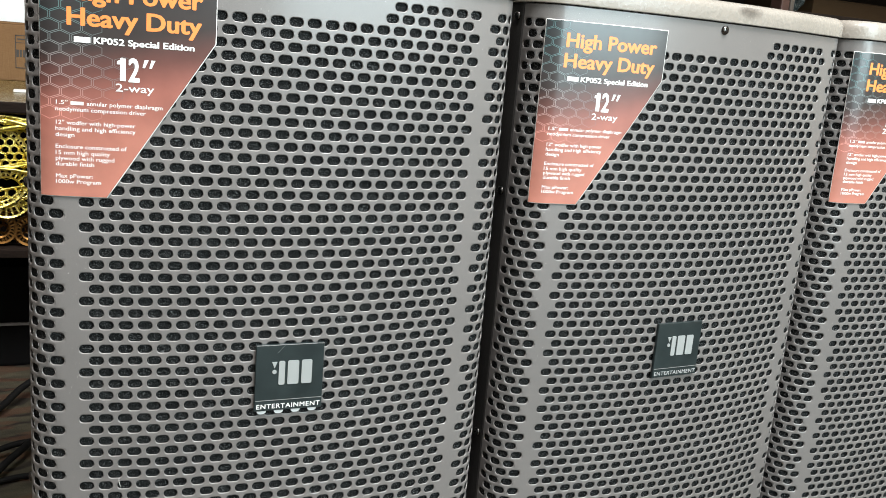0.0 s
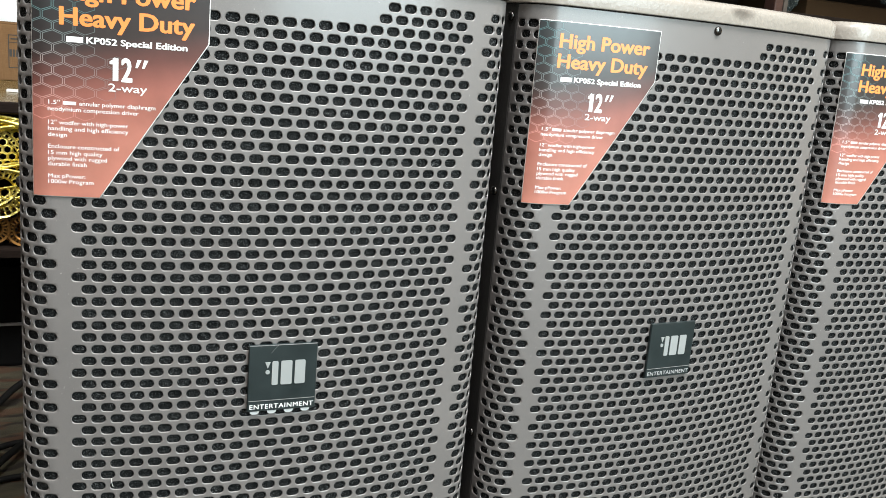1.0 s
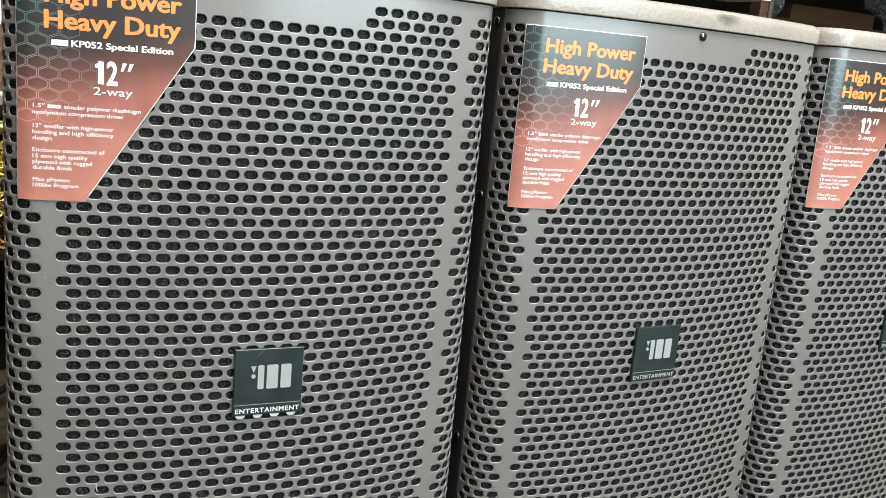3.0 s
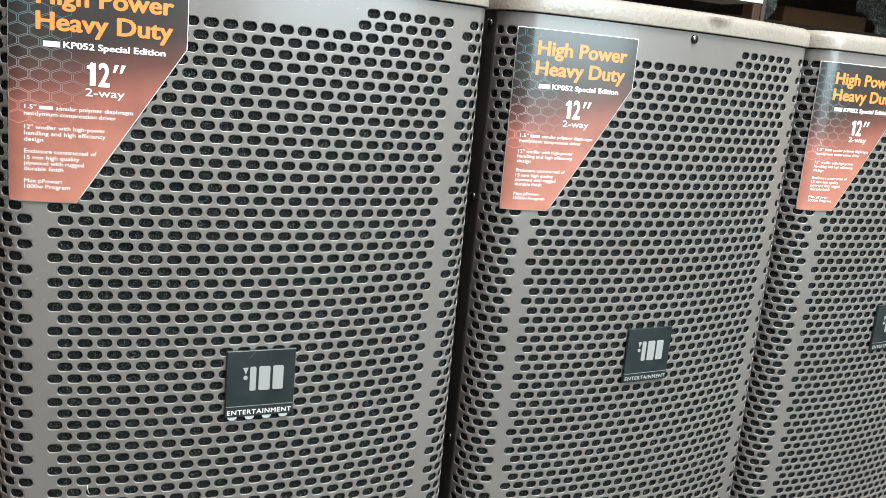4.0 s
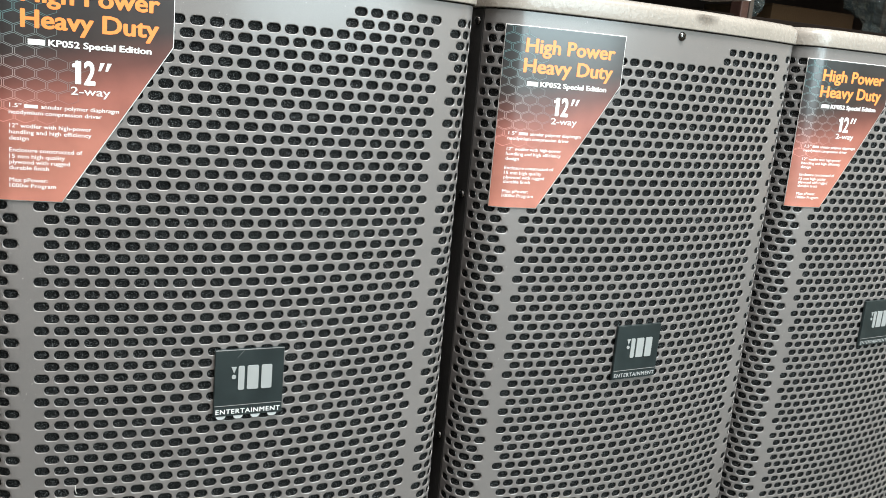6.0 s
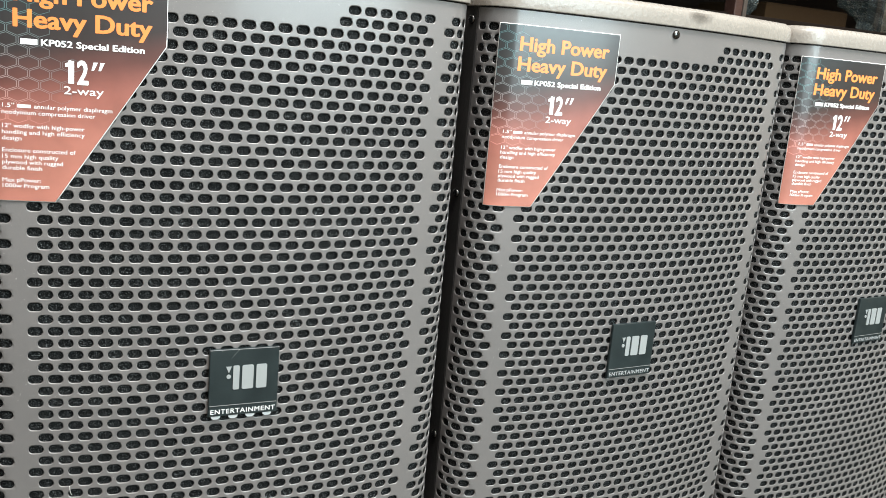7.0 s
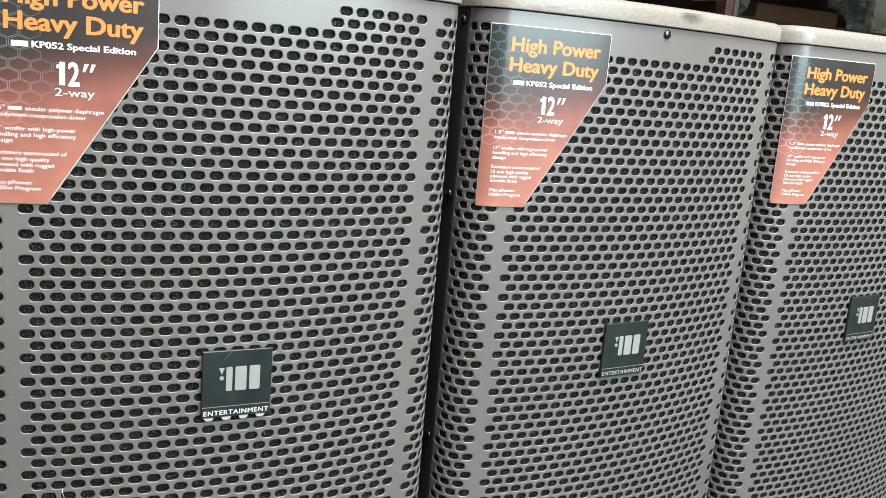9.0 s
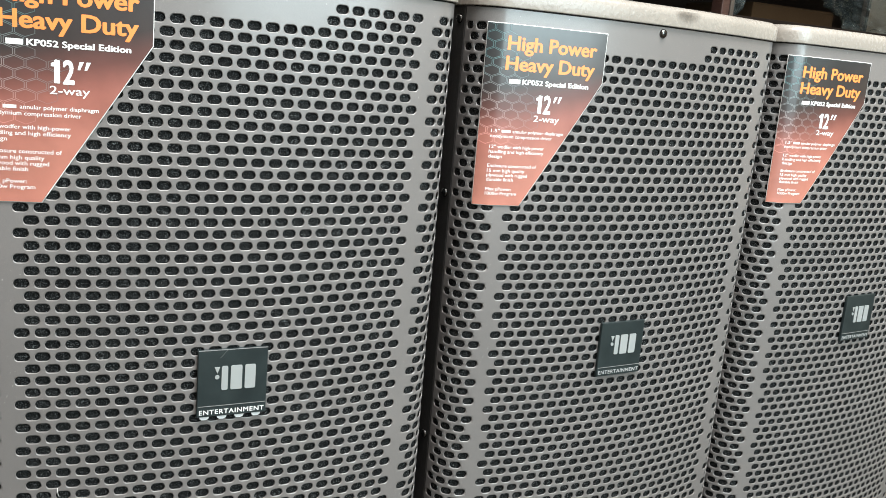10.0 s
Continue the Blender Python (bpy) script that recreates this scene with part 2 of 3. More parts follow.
def tube(name, points, radius, mat, parent=None, label="", cyclic=False):
    cu = bpy.data.curves.new(name, "CURVE")
    cu.dimensions, cu.bevel_depth, cu.bevel_resolution, cu.resolution_u = "3D", radius, 3, 10
    sp = cu.splines.new("BEZIER")
    sp.bezier_points.add(len(points) - 1)
    for b, co in zip(sp.bezier_points, points):
        b.co, b.handle_left_type, b.handle_right_type = co, "AUTO", "AUTO"
    sp.use_cyclic_u = cyclic
    ob = new(name, cu)
    me = bpy.data.meshes.new_from_object(ob.evaluated_get(bpy.context.evaluated_depsgraph_get()))
    bpy.data.objects.remove(ob)
    me.name = name
    me.materials.clear()
    me.materials.append(mat)
    out = new(name, me)
    out.parent = parent
    for poly in me.polygons:
        poly.use_smooth = True
    if label:
        tagged(out, label)
    return out


# ---- the grille's plan: a shallow arc with rounded shoulders that turn straight back ----
RADIUS, BEND = 60.75, 2.0
SHOULDERS = [12.0, 12.0]    # arc places where the two shoulders begin


def plan(u, off=0.0, bend=BEND):
    """Place (x, y) in metres at the arc length u (in pitches) from the middle, off metres in front of the sheet."""
    s, a = (1 if u >= 0 else -1), abs(u)
    start = SHOULDERS[u >= 0]
    t1 = start / RADIUS
    if a <= start:
        ang = a / RADIUS
        x, y = RADIUS * math.sin(ang), RADIUS * (1 - math.cos(ang))
    else:
        x, y = RADIUS * math.sin(t1), RADIUS * (1 - math.cos(t1))
        room = (math.pi / 2 - t1) * bend
        ang = t1 + min(a - start, room) / bend
        x += bend * (math.sin(ang) - math.sin(t1))
        y += bend * (math.cos(t1) - math.cos(ang))
        y += max(0.0, a - start - room)
    return s * (x * P + off * math.sin(ang)), y * P - off * math.cos(ang)


def on_grille(u, z, off=0.0):
    x, y = plan(u, off)
    return (x, y, TOP + z * P)


def on_card(u, z, off=0.0):
    """As on_grille, for a stiff card that rounds the shoulder in a wider bend."""
    x, y = plan(u, off, 2.3)
    return (x, y, TOP + z * P)


COUNT = 65            # rows of slots
SLOT, HIGH = 0.382, 0.238   # half length and half height of a slot, in pitches
SHEET = 0.0009
RIM = 15.25          # arc place of the sheet's edge


def slot_ring(grow):
    """The outline of a slot, 20 points, grown by that many pitches."""
    out, r = [], HIGH + grow
    for i in range(20):
        a = 2 * math.pi * (i + 0.5) / 20
        c = SLOT - HIGH
        out.append((math.cos(a) * r + (c if math.cos(a) > 0 else -c), math.sin(a) * r))
    return out


def has_slot(r, k, lean):
    if k in (-1, 22) or k < -4 or k > 25:
        return False
    edge = min(r, COUNT - 1 - r)
    if edge < 2 and -1 < k < 22:
        few = 7 if edge == 1 and lean else 6
        return k >= 22 - few or k < 6
    return True


def grille_mesh(lean, wide):
    """One punched and bent sheet. lean: which rows are shifted by half a pitch; wide: where its second shoulder begins."""
    SHOULDERS[1] = wide
    verts, faces, seen = [], [], {}

    def vert(u, z, off):
        key = (round(u, 4), round(z, 4), round(off, 6))
        if key not in seen:
            seen[key] = len(verts)
            verts.append(on_grille(u, z, off))
        return seen[key]

    rings = [(slot_ring(0.048), 0.0), (slot_ring(0.038), -0.00007), (slot_ring(0.013), -0.00027), (slot_ring(0.0), -0.0005), (slot_ring(0.0), -SHEET)]
    n = 20
    for r in range(COUNT):
        z, odd = -r * ROW, (r % 2 == 1) == (lean == 0)
        shift = -0.25 if odd else 0.25
        zt, zb = z + ROW / 2, z - ROW / 2
        for k in range(-8, 30):
            c = k - 10.5 + shift
            if not has_slot(r, k, lean):
                for j in range(4):
                    a, b = c - 0.5 + j * 0.25, c - 0.25 + j * 0.25
                    if a < -RIM - 0.01 or b > RIM + 0.01:
                        continue
                    faces.append((vert(a, zb, 0), vert(b, zb, 0), vert(b, zt, 0), vert(a, zt, 0)))
                continue
            loops = [[vert(c + x, z + y, off) for x, y in ring] for ring, off in rings]
            for a, b in zip(loops, loops[1:]):
                for i in range(n):
                    j = (i + 1) % n
                    faces.append((a[i], a[j], b[j], b[i]))
            # the outer border, counter-clockwise from the right-hand lower corner
            border = [(0.5, -ROW / 2), (0.5, ROW / 2), (0.25, ROW / 2), (0.0, ROW / 2), (-0.25, ROW / 2), (-0.5, ROW / 2),
                      (-0.5, -ROW / 2), (-0.25, -ROW / 2), (0.0, -ROW / 2), (0.25, -ROW / 2)]
            ids = [vert(c + x, z + y, 0) for x, y in border]
            ang_out = [math.atan2(y * 1.3, x) for x, y in border]
            ring = rings[0][0]
            ang_in = [math.atan2(y * 1.3, x) for x, y in ring]
            # zip the two loops together by angle
            i0 = min(range(n), key=lambda i: abs((ang_in[i] - ang_out[0] + math.pi) % (2 * math.pi) - math.pi))
            ins = [(i0 + i) % n for i in range(n)]
            oa = [(a - ang_out[0]) % (2 * math.pi) for a in ang_out]
            ia = [(ang_in[i] - ang_out[0]) % (2 * math.pi) for i in ins]
            if ia[0] > math.pi:
                ia[0] -= 2 * math.pi
            oa.append(2 * math.pi)
            ia.append(ia[0] + 2 * math.pi)
            o = i = 0
            while o < len(ids) or i < n:
                a, b = ids[o % len(ids)], loops[0][ins[i % n]]
                if i >= n or (o < len(ids) and oa[o + 1] <= ia[i + 1]):
                    faces.append((a, ids[(o + 1) % len(ids)], b))
                    o += 1
                else:
                    faces.append((a, loops[0][ins[(i + 1) % n]], b))
                    i += 1
    # plain strips over and under the slots
    for zt, zb in ((1.12, ROW / 2), (-(COUNT - 0.5) * ROW, -(COUNT - 1) * ROW - 1.09)):
        for j in range(-61, 61):
            a, b = j * 0.25, (j + 1) * 0.25
            faces.append((vert(a, zb, 0), vert(b, zb, 0), vert(b, zt, 0), vert(a, zt, 0)))
    me = bpy.data.meshes.new("grille")
    me.from_pydata(verts, [], faces)
    me.validate()
    flat = 12.0 * 0.95 * P
    for poly in me.polygons:
        poly.use_smooth = abs(poly.center.x) > flat or abs(poly.normal.z) > 0.05 or poly.center.y > 0.03
    me.materials.append(GRILLE)
    return me


WIDE = [12.4, 12.0, 12.7]
GRILLES = [grille_mesh(0, WIDE[0]), grille_mesh(1, WIDE[1]), grille_mesh(1, WIDE[2])]


def outline(off, back, taper, side=None):
    """The plan of the cabinet as a closed ring: the grille's front grown by off (side: past the sheet's edge), then back with a taper."""
    side = off if side is None else side
    us = [-17.5 + i * 0.5 for i in range(71)]
    front = [plan(u, side if abs(u) > RIM else off) for u in us]
    (xr, yr), (xl, yl) = front[-1], front[0]
    return front + [(xr - taper, back - 0.012), (xr - taper - 0.012, back), (xl + taper + 0.012, back), (xl + taper, back - 0.012)]


def slab(name, rings, mat, parent, label=""):
    """A solid from rings of equal length (list of (ring, z)), capped at both ends."""
    verts, faces, n = [], [], len(rings[0][0])
    for ring, z in rings:
        verts += [(x, y, z) for x, y in ring]
    for lvl in range(len(rings) - 1):
        for i in range(n):
            j = (i + 1) % n
            faces.append((lvl * n + i, lvl * n + j, lvl * n + n + j, lvl * n + n + i))
    faces.append(tuple(reversed(range(n))))
    faces.append(tuple(range(len(verts) - n, len(verts))))
    return link_mesh(name, verts, faces, mat, parent, label, smooth=False)


def board(name, z0, z1, parent, label=""):
    off, back, taper, rings = 0.003, 0.345, 0.03, []
    rad = 0.001
    for i in range(5):
        a = math.pi / 2 * i / 4
        rings.append((outline(off - rad + rad * math.sin(a), back, taper), z0 + rad - rad * math.cos(a)))
    rad = 0.0085
    for i in range(7):
        a = math.pi / 2 * i / 6
        rings.append((outline(off - rad + rad * math.cos(a), back, taper), z1 - rad + rad * math.sin(a)))
    ob = slab(name, rings, PAINT, parent, label)
    for poly in ob.data.polygons:
        poly.use_smooth = len(poly.vertices) == 4
    return ob


def screw(parent, centre, normal):
    """A domed cross-head screw."""
    bm = bmesh.new()
    rings, n = [], 20
    for r, h in ((0.0042, 0.0), (0.0042, 0.0006), (0.0037, 0.0017), (0.0027, 0.0024), (0.0014, 0.0027)):
        rings.append([bm.verts.new((r * math.cos(2 * math.pi * i / n), r * math.sin(2 * math.pi * i / n), h)) for i in range(n)])
    for a, b in zip(rings, rings[1:]):
        for i in range(n):
            bm.faces.new((a[i], a[(i + 1) % n], b[(i + 1) % n], b[i]))
    bm.faces.new(rings[-1])
    turn = Vector(normal).to_track_quat("Z", "Y").to_matrix().to_4x4()
    bm.transform(Matrix.Translation(centre) @ turn)
    head = part("screw", bm, CHROME, parent, "small domed cross-head screw", smooth=True)
    cross = bmesh.new()
    box(cross, -0.0021, 0.0021, -0.0004, 0.0004, 0.0022, 0.00295)
    box(cross, -0.0004, 0.0004, -0.0021, 0.0021, 0.0022, 0.0029)
    cross.transform(Matrix.Translation(centre) @ turn @ pose(0, 0, 0, 0, 0, 30))
    part("cross_recess", cross, RUBBER, head)
    return head


# ---- lettering: flat outlines of the built-in font laid on the curved sheet ----
def thicken(verts, faces, bold):
    """Heavier strokes: the same outlines laid over one another, each moved a little and a hair lower."""
    vs, fs = [], []
    round_about = 12 if bold > 0.02 else 4
    moves = [(0, 0)] + ([(bold * math.cos(2 * math.pi * i / round_about), 0.7 * bold * math.sin(2 * math.pi * i / round_about)) for i in range(round_about)] if bold else [])
    for lvl, (dx, dy) in enumerate(moves):
        fs += [tuple(i + len(vs) for i in f) for f in faces]
        vs += [(x + dx, y + dy, -lvl * 0.00001) for x, y, _ in verts]
    return vs, fs


def text_outline(words, bold, space=1.0):
    cu = bpy.data.curves.new("lettering", "FONT")
    cu.body, cu.size, cu.resolution_u = words, 1.0, 3
    cu.fill_mode, cu.space_character = "FRONT", space
    ob = new("lettering", cu)
    bpy.context.view_layer.update()
    me = bpy.data.meshes.new_from_object(ob.evaluated_get(bpy.context.evaluated_depsgraph_get()))
    verts = [tuple(v.co) for v in me.vertices]
    faces = [tuple(p.vertices) for p in me.polygons]
    bpy.data.objects.remove(ob)
    bpy.data.meshes.remove(me)
    return thicken(verts, faces, bold)


def lettering(name, words, u, z, wide, high, mat, parent, off, bold=0.0, caps=0.7):
    """Words from the arc place u over wide pitches, the capitals high pitches tall, on the base line z."""
    verts, faces = text_outline(words, bold)
    x0, x1 = min(v[0] for v in verts), max(v[0] for v in verts)
    placed = [on_card(u + (x - x0) / (x1 - x0) * wide, z + y / caps * high, off + h) for x, y, h in verts]
    return link_mesh(name, placed, faces, mat, parent)


def bar(name, u, z, wide, high, mat, parent, off):
    pts = [(u, z), (u + wide, z), (u + wide, z + high), (u, z + high)]
    return link_mesh(name, [on_card(a, b, off) for a, b in pts], [(0, 1, 2, 3)], mat, parent)


CARD_LINES = [
    # words, place from the card's corner, width, height of capitals, ink, boldness
    ("High Power", 1.36, -1.60, 6.50, 0.86, 1, 0.034), ("Heavy Duty", 1.34, -2.84, 6.50, 0.86, 1, 0.034),
    ("KP052 Special Edition", 2.61, -3.68, 4.88, 0.31, 0, 0.036),
    ("1", 3.87, -5.44, 0.27, 1.16, 0, 0.0), ("2", 4.27, -5.44, 0.55, 1.16, 0, 0.035), ("2-way", 3.66, -5.98, 1.88, 0.40, 0, 0.008),
    ("annular polymer diaphragm", 2.28, -6.80, 3.68, 0.21, 0, 0.008), ("1.5\u2033", 0.82, -6.80, 0.56, 0.21, 0, 0.008),
    ("neodymium compression driver", 0.79, -7.13, 4.35, 0.21, 0, 0.008),
    ("12\u2033 wodfer with high-power", 0.81, -7.81, 3.83, 0.21, 0, 0.008), ("handling and high efficiency", 0.79, -8.12, 3.86, 0.21, 0, 0.008),
    ("design", 0.79, -8.43, 0.9, 0.21, 0, 0.008),
    ("Enclosure constructed of", 0.79, -9.03, 3.43, 0.21, 0, 0.008), ("15 mm high quality", 0.79, -9.35, 2.61, 0.21, 0, 0.008),
    ("plywood with rugged", 0.79, -9.64, 2.83, 0.21, 0, 0.008), ("durable finish", 0.79, -9.93, 1.85, 0.21, 0, 0.008),
    ("Max pPower:", 0.79, -10.55, 1.78, 0.21, 0, 0.008), ("1000w Program", 0.79, -10.84, 2.18, 0.21, 0, 0.008),
]


def sticker(root, u0, z0):
    """A printed card on the grille, its lower right-hand corner cut away on the slant."""
    wide, tall, cut, foot = 8.58, 11.54, 3.25, 3.28

    def right(z):
        return wide if z > -cut else wide - (wide - foot) * (-z - cut) / (tall - cut)

    def sheet(inset, off, lift):
        verts, faces, uv = [], [], []
        zs = [-inset - (cut - inset) * i / 6 for i in range(7)] + [-cut - (tall - cut - inset) * i / 16 for i in range(1, 17)]
        n = 44
        for z in zs:
            w = right(z) - inset * (1.0 if z > -cut else 1.6)
            for i in range(n):
                x = inset + (w - inset) * i / (n - 1)
                verts.append(on_card(u0 + x, z0 + z, off))
                uv.append((x / wide, 1 + z / tall))
        for a in range(len(zs) - 1):
            for i in range(n - 1):
                q = a * n + i
                faces.append((q + n, q + n + 1, q + 1, q))
        return verts, faces, uv

    v, f, uv = sheet(0.0, 0.0009, 0)
    card = link_mesh("sticker", v, f, PAPER, root, "glossy black to red printed card with hexagons and white text", smooth=True)
    sol = card.modifiers.new("thickness", "SOLIDIFY")
    sol.thickness, sol.offset = 0.0004, -1
    v, f, uv = sheet(0.035, 0.00105, 0)
    link_mesh("printed_face", v, f, CARD, card, "charcoal fading to brick red print", uv=uv, smooth=True)
    # hexagon lines in the upper corner, fewer towards the middle
    verts, faces, uvs = [], [], []
    cw, step, upright = 1.01, 0.535, 0.165
    peak = step - upright
    hexagon = [(0, peak), (cw / 2, upright), (cw / 2, -upright), (0, -peak), (-cw / 2, -upright), (-cw / 2, upright)]
    for row in range(-6, 8):
        z = -3.49 - row * step
        reach = 1.95 if z > -1.6 else 2.6 if z > -3.6 else 3.4 if z > -4.2 else 4.4 if z > -6.2 else 2.6
        for col in range(-2, 5):
            x = 1.03 + col * cw + (0.5 * cw if row % 2 else 0)
            if x > reach or x < -0.3:
                continue
            for s in range(6):
                quad = []
                for (hx, hz), g in ((hexagon[s], 0.94), (hexagon[(s + 1) % 6], 0.94), (hexagon[(s + 1) % 6], 0.87), (hexagon[s], 0.87)):
                    quad.append((min(max(x + hx * g, 0.04), 8.5), min(z + hz * (g if g > 0.9 else 0.84), -0.04)))
                base = len(verts)
                for i in range(5):
                    f = i / 4
                    for p, q in ((quad[0], quad[1]), (quad[3], quad[2])):
                        a, b = p[0] + (q[0] - p[0]) * f, p[1] + (q[1] - p[1]) * f
                        verts.append(on_card(u0 + a, z0 + b, 0.0012))
                        uvs.append((a / wide, 1 + b / tall))
                faces += [(base + 2 * i, base + 2 * i + 2, base + 2 * i + 3, base + 2 * i + 1) for i in range(4)]
    link_mesh("hexagon_pattern", verts, faces, HEX, card, uv=uvs)
    for words, x, z, w, h, ink, bold in CARD_LINES:
        lettering("lettering", words, u0 + x, z0 + z, w, h, ORANGE_INK if ink else WHITE_INK, card, 0.00135, bold)
    for k in (0, 1):      # the inch strokes after the large number
        a = u0 + 4.95 + 0.33 * k
        pts = [(a, z0 - 4.72), (a + 0.12, z0 - 4.72), (a + 0.3, z0 - 4.31), (a + 0.1, z0 - 4.31)]
        link_mesh("inch_mark", [on_card(x, z, 0.00135) for x, z in pts], [(0, 1, 2, 3)], WHITE_INK, card)
    flag = [(3.72, -4.62), (3.72, -4.46), (3.86, -4.40), (3.93, -4.28), (3.99, -4.28), (3.99, -4.62)]
    link_mesh("numeral_flag", [on_card(u0 + x, z0 + z, 0.00138) for x, z in flag], [tuple(range(6))], WHITE_INK, card)
    bar("printed_bar", u0 + 1.68, z0 - 3.68, 0.78, 0.28, WHITE_INK, card, 0.00135)
    bar("printed_bar", u0 + 1.51, z0 - 6.80, 0.62, 0.17, WHITE_INK, card, 0.00135)
    return card


def badge(root, u0, z0, ink):
    """A square plate, slightly proud of the sheet, with raised plain emblem shapes and a lettered strip."""
    size, off = 4.0, 0.003
    c = u0 + size / 2

    def local(a, b, h):
        x, y = plan(c, off + h)
        ang = c / RADIUS
        return (x + (a - size / 2) * P * math.cos(ang), y + (a - size / 2) * P * math.sin(ang), TOP + (z0 + b) * P)

    def solid(name, shape, h0, h1, mat, parent, label="", rim=0.0):
        n = len(shape)
        mid = (sum(a for a, _ in shape) / n, sum(b for _, b in shape) / n)
        verts = [local(a, b, h0) for a, b in shape] + [local(a, b, h1 - rim * P) for a, b in shape]
        verts += [local(a + (mid[0] - a) * rim / 2, b + (mid[1] - b) * rim / 2, h1) for a, b in shape]
        faces = [tuple(range(n))] + [tuple(range(2 * n, 3 * n))]
        for lvl in (0, 1):
            faces += [(lvl * n + i, lvl * n + (i + 1) % n, lvl * n + n + (i + 1) % n, lvl * n + n + i) for i in range(n)]
        return link_mesh(name, verts, faces, mat, parent, label)

    plate = solid("badge", [(0, 0), (4, 0), (4, -4), (0, -4)], -0.003, 0.0, BADGE, root, "black square plate with silver emblem shapes", 0.03)
    h = 0.0006
    solid("emblem_shape", [(0.93, -1.02), (1.24, -1.02), (1.09, -1.4)], 0, h, SILVER, plate)
    solid("emblem_shape", [(1.09 + 0.13 * math.cos(i * 0.785), -1.62 + 0.13 * math.sin(i * 0.785)) for i in range(8)], 0, h, SILVER, plate)
    for a, b in ((1.34, 1.7), (1.86, 2.52), (2.68, 3.3)):
        solid("emblem_shape", [(a, -2.36), (a + 0.06, -2.42), (b - 0.06, -2.42), (b, -2.36), (b, -1.04), (b - 0.06, -0.98), (a + 0.06, -0.98), (a, -1.04)], 0, h, SILVER, plate)
    solid("groove_line", [(0.05, -3.34), (3.95, -3.34), (3.95, -3.37), (0.05, -3.37)], 0, 0.0003, GREY_EDGE, plate)
    verts, faces = text_outline("ENTERTAINMENT", 0.014, 1.12)
    x0, x1 = min(v[0] for v in verts), max(v[0] for v in verts)
    link_mesh("lettering", [local(0.12 + (x - x0) / (x1 - x0) * 3.76, -3.85 + y / 0.7 * 0.28, 0.0004 + h) for x, y, h in verts], faces, ink, plate)
    return plate


def loudspeaker(nth, m, badge_at, sticker_at, label):
    SHOULDERS[1] = WIDE[nth]
    root = new("loudspeaker")
    root.matrix_world = m
    tagged(root, label, "loudspeaker", "row of loudspeakers")
    low, high = TOP - ((COUNT - 1) * ROW + 1.2) * P, TOP + 1.2 * P
    board("top_board", high, high + 1.36 * P, root, "warm grey textured painted top board")
    board("bottom_board", low - 1.36 * P, low, root, "warm grey textured painted bottom board")
    slab("cabinet", [(outline(-0.012, 0.34, 0.03, -0.0006), low - 0.002), (outline(-0.012, 0.34, 0.03, -0.0006), high + 0.002)], BLACK, root, "black painted cabinet box")
    g = new("grille", GRILLES[nth])
    g.parent = root
    tagged(g, "taupe powder-coated steel sheet with punched slots")
    us = [-15 + i * 30 / 70 for i in range(71)]
    verts = [on_grille(u, z, -0.0023) for z in (1.1, -(COUNT - 1) * ROW - 1.1) for u in us]
    link_mesh("foam_backing", verts, [(i + 71, i + 72, i + 1, i) for i in range(70)], FOAM, root, "black speckled acoustic foam", smooth=True)
    screw(root, on_grille(-0.05, 0.68, 0.0), (0, -1, 0))
    for side in (-1, 1):
        for z in (0.4, -10.95, -28.25, -43.1):
            x = plan(side * 17.0)[0]
            screw(root, (x, 4.4 * P, TOP + z * P), (side, 0, 0))
    for x in (-0.13, 0.13):
        for y in (0.09, 0.29):
            bm = bmesh.new()
            bmesh.ops.create_cone(bm, cap_ends=True, segments=20, radius1=0.016, radius2=0.019, depth=0.012,
                                  matrix=Matrix.Translation((x, y, low - 1.36 * P - 0.005)))
            part("rubber_foot", bm, RUBBER, root, "black rubber foot")
    badge(root, *badge_at, DULL_INK if nth else WHITE_INK)
    # bright sheen between the slots below the badge, painted as white patches
    for k in range(0 if nth else 4):
        a, b = badge_at[0] + 0.18 + k * 1.0, badge_at[1] - 4.02
        pts = [(a, b), (a + 0.04, b - 0.16), (a + 0.15, b - 0.25), (a + 0.4, b - 0.26), (a + 0.54, b - 0.18), (a + 0.6, b)]
        link_mesh("sheen_mark", [on_grille(x, z, 0.0002) for x, z in pts], [(5, 4, 3, 2, 1, 0)], SHEEN_WHITE, root, "white patch painting the sheen under the badge")
    sticker(root, *sticker_at)
    return root


def stand(x, y, turn, back=0.0, side=0.0):
    """A place on the uneven floor, in pitches from the first cabinet, with a slight lean in degrees."""
    return pose(P * x, P * y, 0, back, side, turn)


first = loudspeaker(0, stand(-0.043, -0.347, 0.089, -0.515, 0.067), (-1.75, -19.37), (-12.98, 0.40), "taupe loudspeaker with slotted grille, printed card and black badge")
second = loudspeaker(1, stand(28.917, 0.694, 4.218, -0.494, 0.171), (-2.34, -19.62), (-13.30, 0.26), "taupe loudspeaker between two alike, printed card on grille")
loudspeaker(2, stand(56.53, 2.719, 6.677, -0.504, 0.148), (-2.75, -19.33), (-13.46, 0.29), "taupe loudspeaker at the end of the row, printed card")

for a, b in (((-1.05, -19.42), (-1.5, -19.95)), ((-0.1, -19.4), (-0.5, -19.85))):
    link_mesh("scratch", [on_grille(x, z, 0.0032) for x, z in ((a[0], a[1]), (a[0] + 0.025, a[1]), (b[0] + 0.02, b[1]), b)], [(0, 3, 2, 1)], GREY_EDGE, first, "fine pale scratch")
